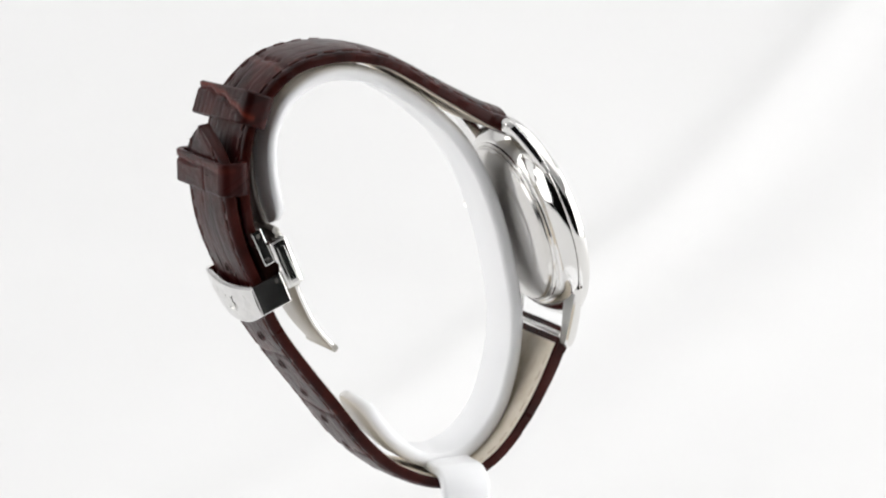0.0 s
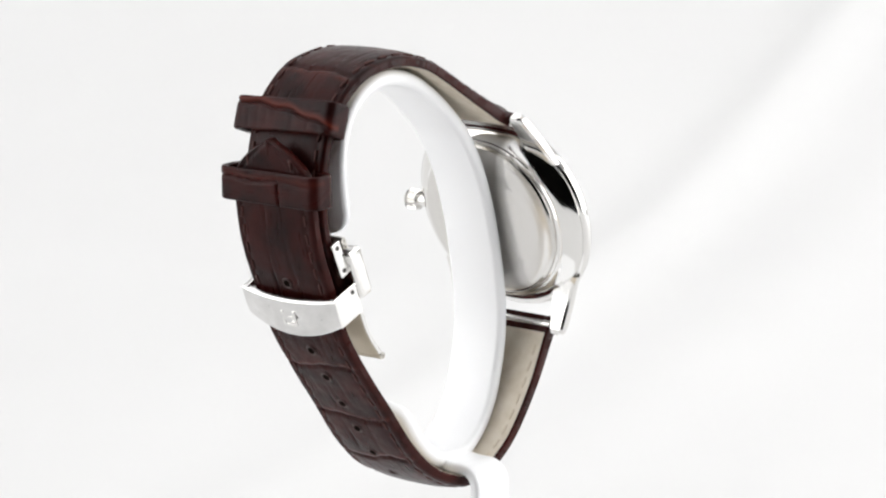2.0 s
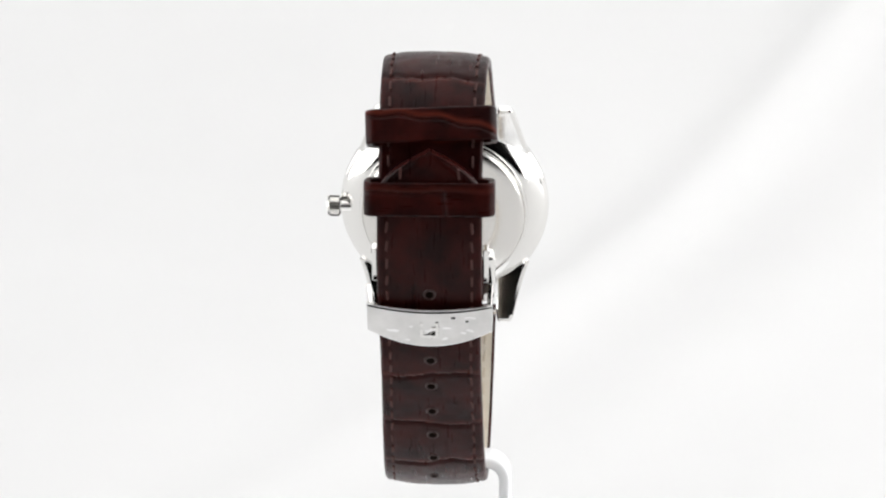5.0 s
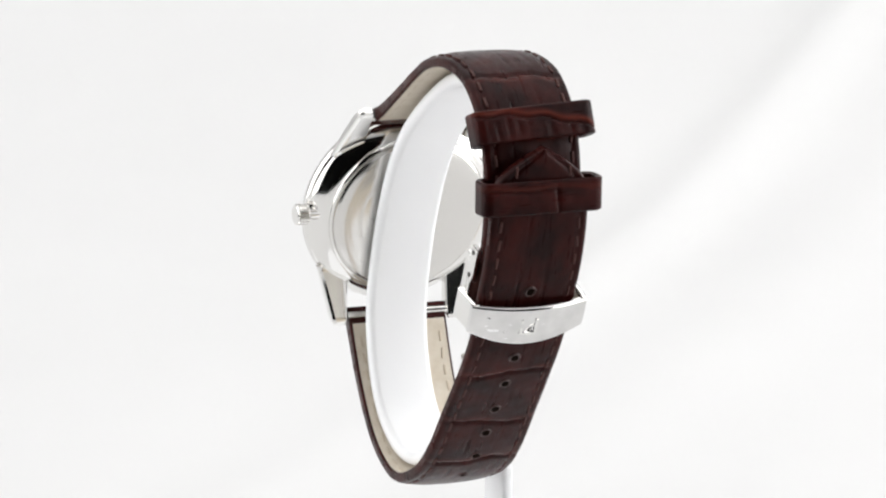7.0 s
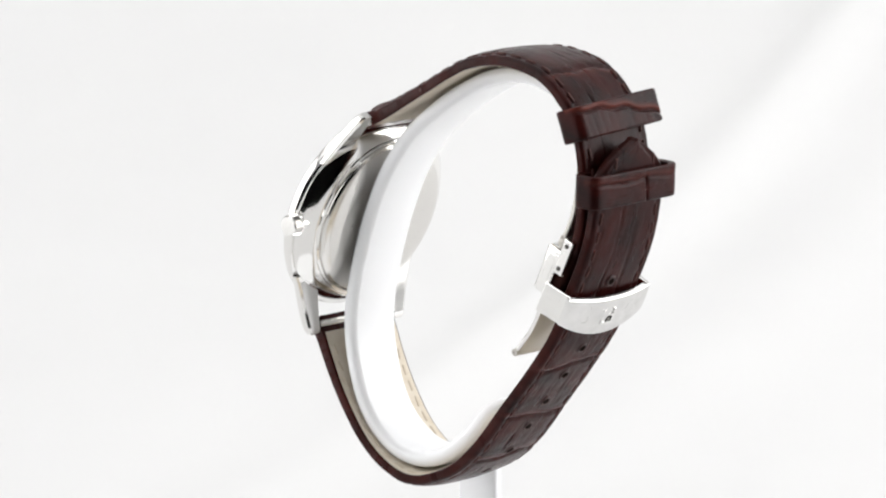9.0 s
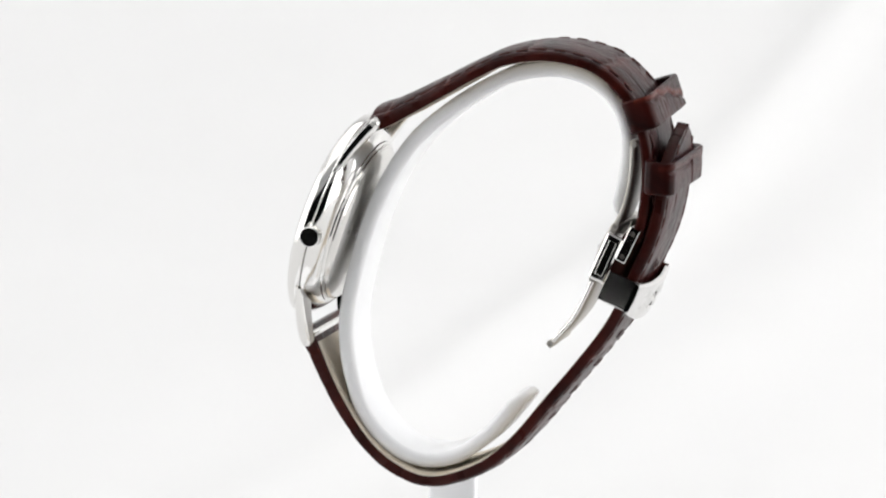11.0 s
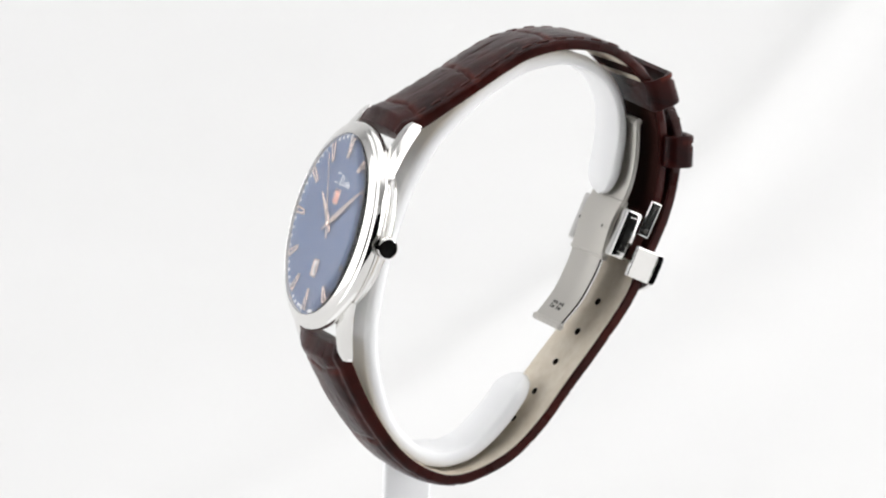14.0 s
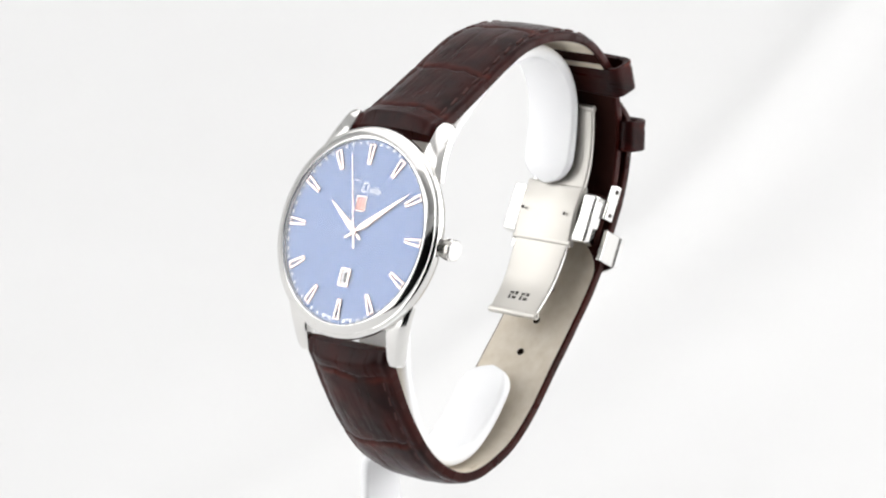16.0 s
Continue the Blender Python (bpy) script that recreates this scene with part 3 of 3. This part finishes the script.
    # a small line over a long stroke, a tall slanted initial, then a row of short letters' bars
    strokes = [(-2.0, 9.3, 1.5, 0.26, 0), (-2.6, 7.5, 1.3, 0.22, 8), (-0.35, 8.25, 0.3, 1.9, -16), (0.35, 9.0, 1.0, 0.26, -18), (0.85, 8.35, 0.28, 1.1, -10), (0.3, 7.45, 1.1, 0.24, 14)]
    strokes += [(1.5 + 0.42 * k, 7.75 + (0.22 if k in (2, 4) else 0.0), 0.2, 0.75 + (0.45 if k in (2, 4) else 0.0), -14) for k in range(7)]
    strokes.append((2.8, 7.4, 2.9, 0.14, 0))
    for x, y, wide, tall, lean in strokes:
        box(bm, (wide, tall, 0.05), Matrix.Translation((x, y, 2.88)) @ pose(0, 0, 0, 0, 0, lean), 0.02, 1)
    part("printed_mark", placed(bm), WHITE_PRINT, dial, "white printed bars")
    bm = bmesh.new()
    for a in (-12, -9.5, -7, 7, 9.5, 12):
        box(bm, (0.55, 0.35, 0.05), pose(0, 0, 0, 0, 0, a) @ Matrix.Translation((0, -15.9, 2.88)))
    part("foot_print", placed(bm), WHITE_PRINT, dial, "tiny white printed bars", False)

    def hand(name, angle, length, tail, w, z, mat=GOLD):
        bm = bmesh.new()
        pts = [(-w * 0.35, -tail), (w * 0.35, -tail), (w * 0.3, 0), (w, length * 0.18), (0.07, length), (-0.07, length), (-w, length * 0.18), (-w * 0.3, 0)]
        if name == "second_hand":
            pts = [(-0.2, -tail), (0.2, -tail), (0.12, 0), (0.07, length), (-0.07, length), (-0.12, 0)]
        lo = [bm.verts.new((x, y, z)) for x, y in pts]
        hi = [bm.verts.new((x * 0.7, y, z + 0.16)) for x, y in pts]
        bm.faces.new(lo)
        bm.faces.new(hi)
        for k in range(len(pts)):
            j = (k + 1) % len(pts)
            bm.faces.new((lo[k], lo[j], hi[j], hi[k]))
        outward(bm)
        ob = part(name, bm, mat, watch)
        ob.matrix_basis = scaled(HEAD @ pose(0, 0, 0, 0, 0, -angle))
        return ob

    hand("hour_hand", 305.0, 8.6, 2.2, 0.75, 3.04)
    hand("minute_hand", 54.0, 13.8, 2.4, 0.72, 3.18)
    seconds = hand("second_hand", 343.0, 14.6, 3.2, 0.2, 3.33)
    part("hand_hub", placed(lathe([(0, 3.5), (0.55, 3.48), (0.65, 3.4), (0.65, 2.9)], 24)), GOLD, watch)
    return seconds


def build_watch():
    watch = new("wristwatch")
    tagged(watch, "steel wristwatch, blue dial, brown leather strap, closed round a white cuff", "watch")
    seconds = build_head(watch)
    build_strap(watch)
    build_keeper(watch, -40.6, 28.3, 0.32, 0.95, 5.8, 6.0, 1.0)
    build_keeper(watch, -44.5, 16.6, -0.03, 1.0, 5.6, 6.0, -1.0)
    build_clasp(watch)
    return watch, seconds


# ---- the display stand: an open white cuff on a flat post ----
CUFF = [(-34.7, 7.0), (-36.5, 13.5), (-37.3, 20.0), (-36.5, 25.6), (-33.8, 30.4), (-29.0, 33.8), (-22.8, 35.3), (-15.4, 34.2), (-8.5, 30.8), (-2.0, 26.2), (3.4, 21.2), (8.0, 14.5), (11.3, 7.3), (13.6, 0.3), (15.6, -8.1), (16.4, -14.0), (16.2, -19.5), (15.1, -25.2), (13.2, -30.8), (10.0, -35.6), (5.2, -39.4), (0.0, -40.8), (-5.2, -40.0), (-9.3, -37.7), (-13.4, -34.0), (-17.3, -29.2), (-19.4, -26.4)]


def build_stand():
    stand = new("watch_stand")
    tagged(stand, "glossy white plastic open-cuff watch display stand", "display stand")

    def section(s, whole):
        e = min(s, whole - s)
        k = 1.0 if e > 5 else max(0.12, math.sqrt(1 - ((5 - e) / 5) ** 2))
        c, w, t = 0.0, 5.9 * k, (1.9 + 0.9 * min(1, max(0, (s - 18) / 22))) * (0.55 + 0.45 * min(1, e / 3))
        return rounded(c - w, c + w, 0.0, t, min(1.25, t / 2.1, w * 0.9), 6)

    bm = sweep(CUFF, section, 0.8, -1.0)
    for v in bm.verts:  # the cuff sits a few degrees askew in the strap
        v.co.x -= 0.105 * v.co.y
    cuff = part("cuff", bm, PLASTIC, stand, "open white ring with rounded ends")
    # flat arm leaves the cuff's side at the bottom, turns down into the post
    bm = bmesh.new()
    rows = []
    path = [(4.6, -39.7, 0), (5.6, -39.8, 0), (7.0, -40.0, 0), (10.0, -40.0, 0)]
    path += [(10.0 + 3.3 * math.sin(radians(a)), -43.3 + 3.3 * math.cos(radians(a)), -a) for a in range(10, 91, 10)]
    path += [(13.3, -60.0, -90), (13.3, -118.0, -90)]
    for x, z, a in path:
        row = []
        for y, h in rounded(-4.4, 4.9, -1.05, 1.05, 0.7, 3):
            row.append(bm.verts.new((x - h * math.sin(radians(a)), y, z + h * math.cos(radians(a)))))
        rows.append(row)
    n = len(rows[0])
    for a, b in zip(rows, rows[1:]):
        for k in range(n):
            bm.faces.new((a[k], a[(k + 1) % n], b[(k + 1) % n], b[k]))
    bm.faces.new(rows[0])
    bm.faces.new(rows[-1][::-1])
    bmesh.ops.recalc_face_normals(bm, faces=bm.faces)
    part("post", bm, PLASTIC, stand)
    bm = lathe([(0, -125), (57, -125), (58, -124.5), (58, -118), (57, -117), (0, -117)], 96)
    part("base", bm, PLASTIC, stand)
    bm = lathe([(0, 0.05), (0.5, 0.04), (0.6, 0)], 12)
    for v in bm.verts:
        v.co = Matrix.Translation((-6.66, 12.7, 1.9)) @ pose(0, 0, 0, 0, -90, 0) @ v.co
    part("scuff", bm, SCUFF, cuff, "small grey scuff")
    return stand


build_setting()
watch, seconds = build_watch()
stand = build_stand()


def motions():
    """The stand turns at an even rate and carries the watch round."""
    rows = []
    for k in range(33):
        t = k / 2
        late = 1.6 * min(1.0, max(0.0, (t - 11.0) / 4.0))
        rows.append((t, pose(0, 0, 0, 0, 0, -65 + 12.528 * t + late)))
    walk(watch, rows)
    walk(stand, rows)
    # the second hand steps on, six degrees at a time
    rows, angle = [], 343.0 - 6 * 27
    for k in range(27):
        t = 0.1 + 0.6 * k
        rows += [(max(0.0, t - 0.04), scaled(HEAD @ pose(0, 0, 0, 0, 0, -angle))), (t + 0.04, scaled(HEAD @ pose(0, 0, 0, 0, 0, -angle - 6)))]
        angle += 6
    walk(seconds, [(0.0, rows[0][1])] + rows + [(16.0, rows[-1][1])])


motions()
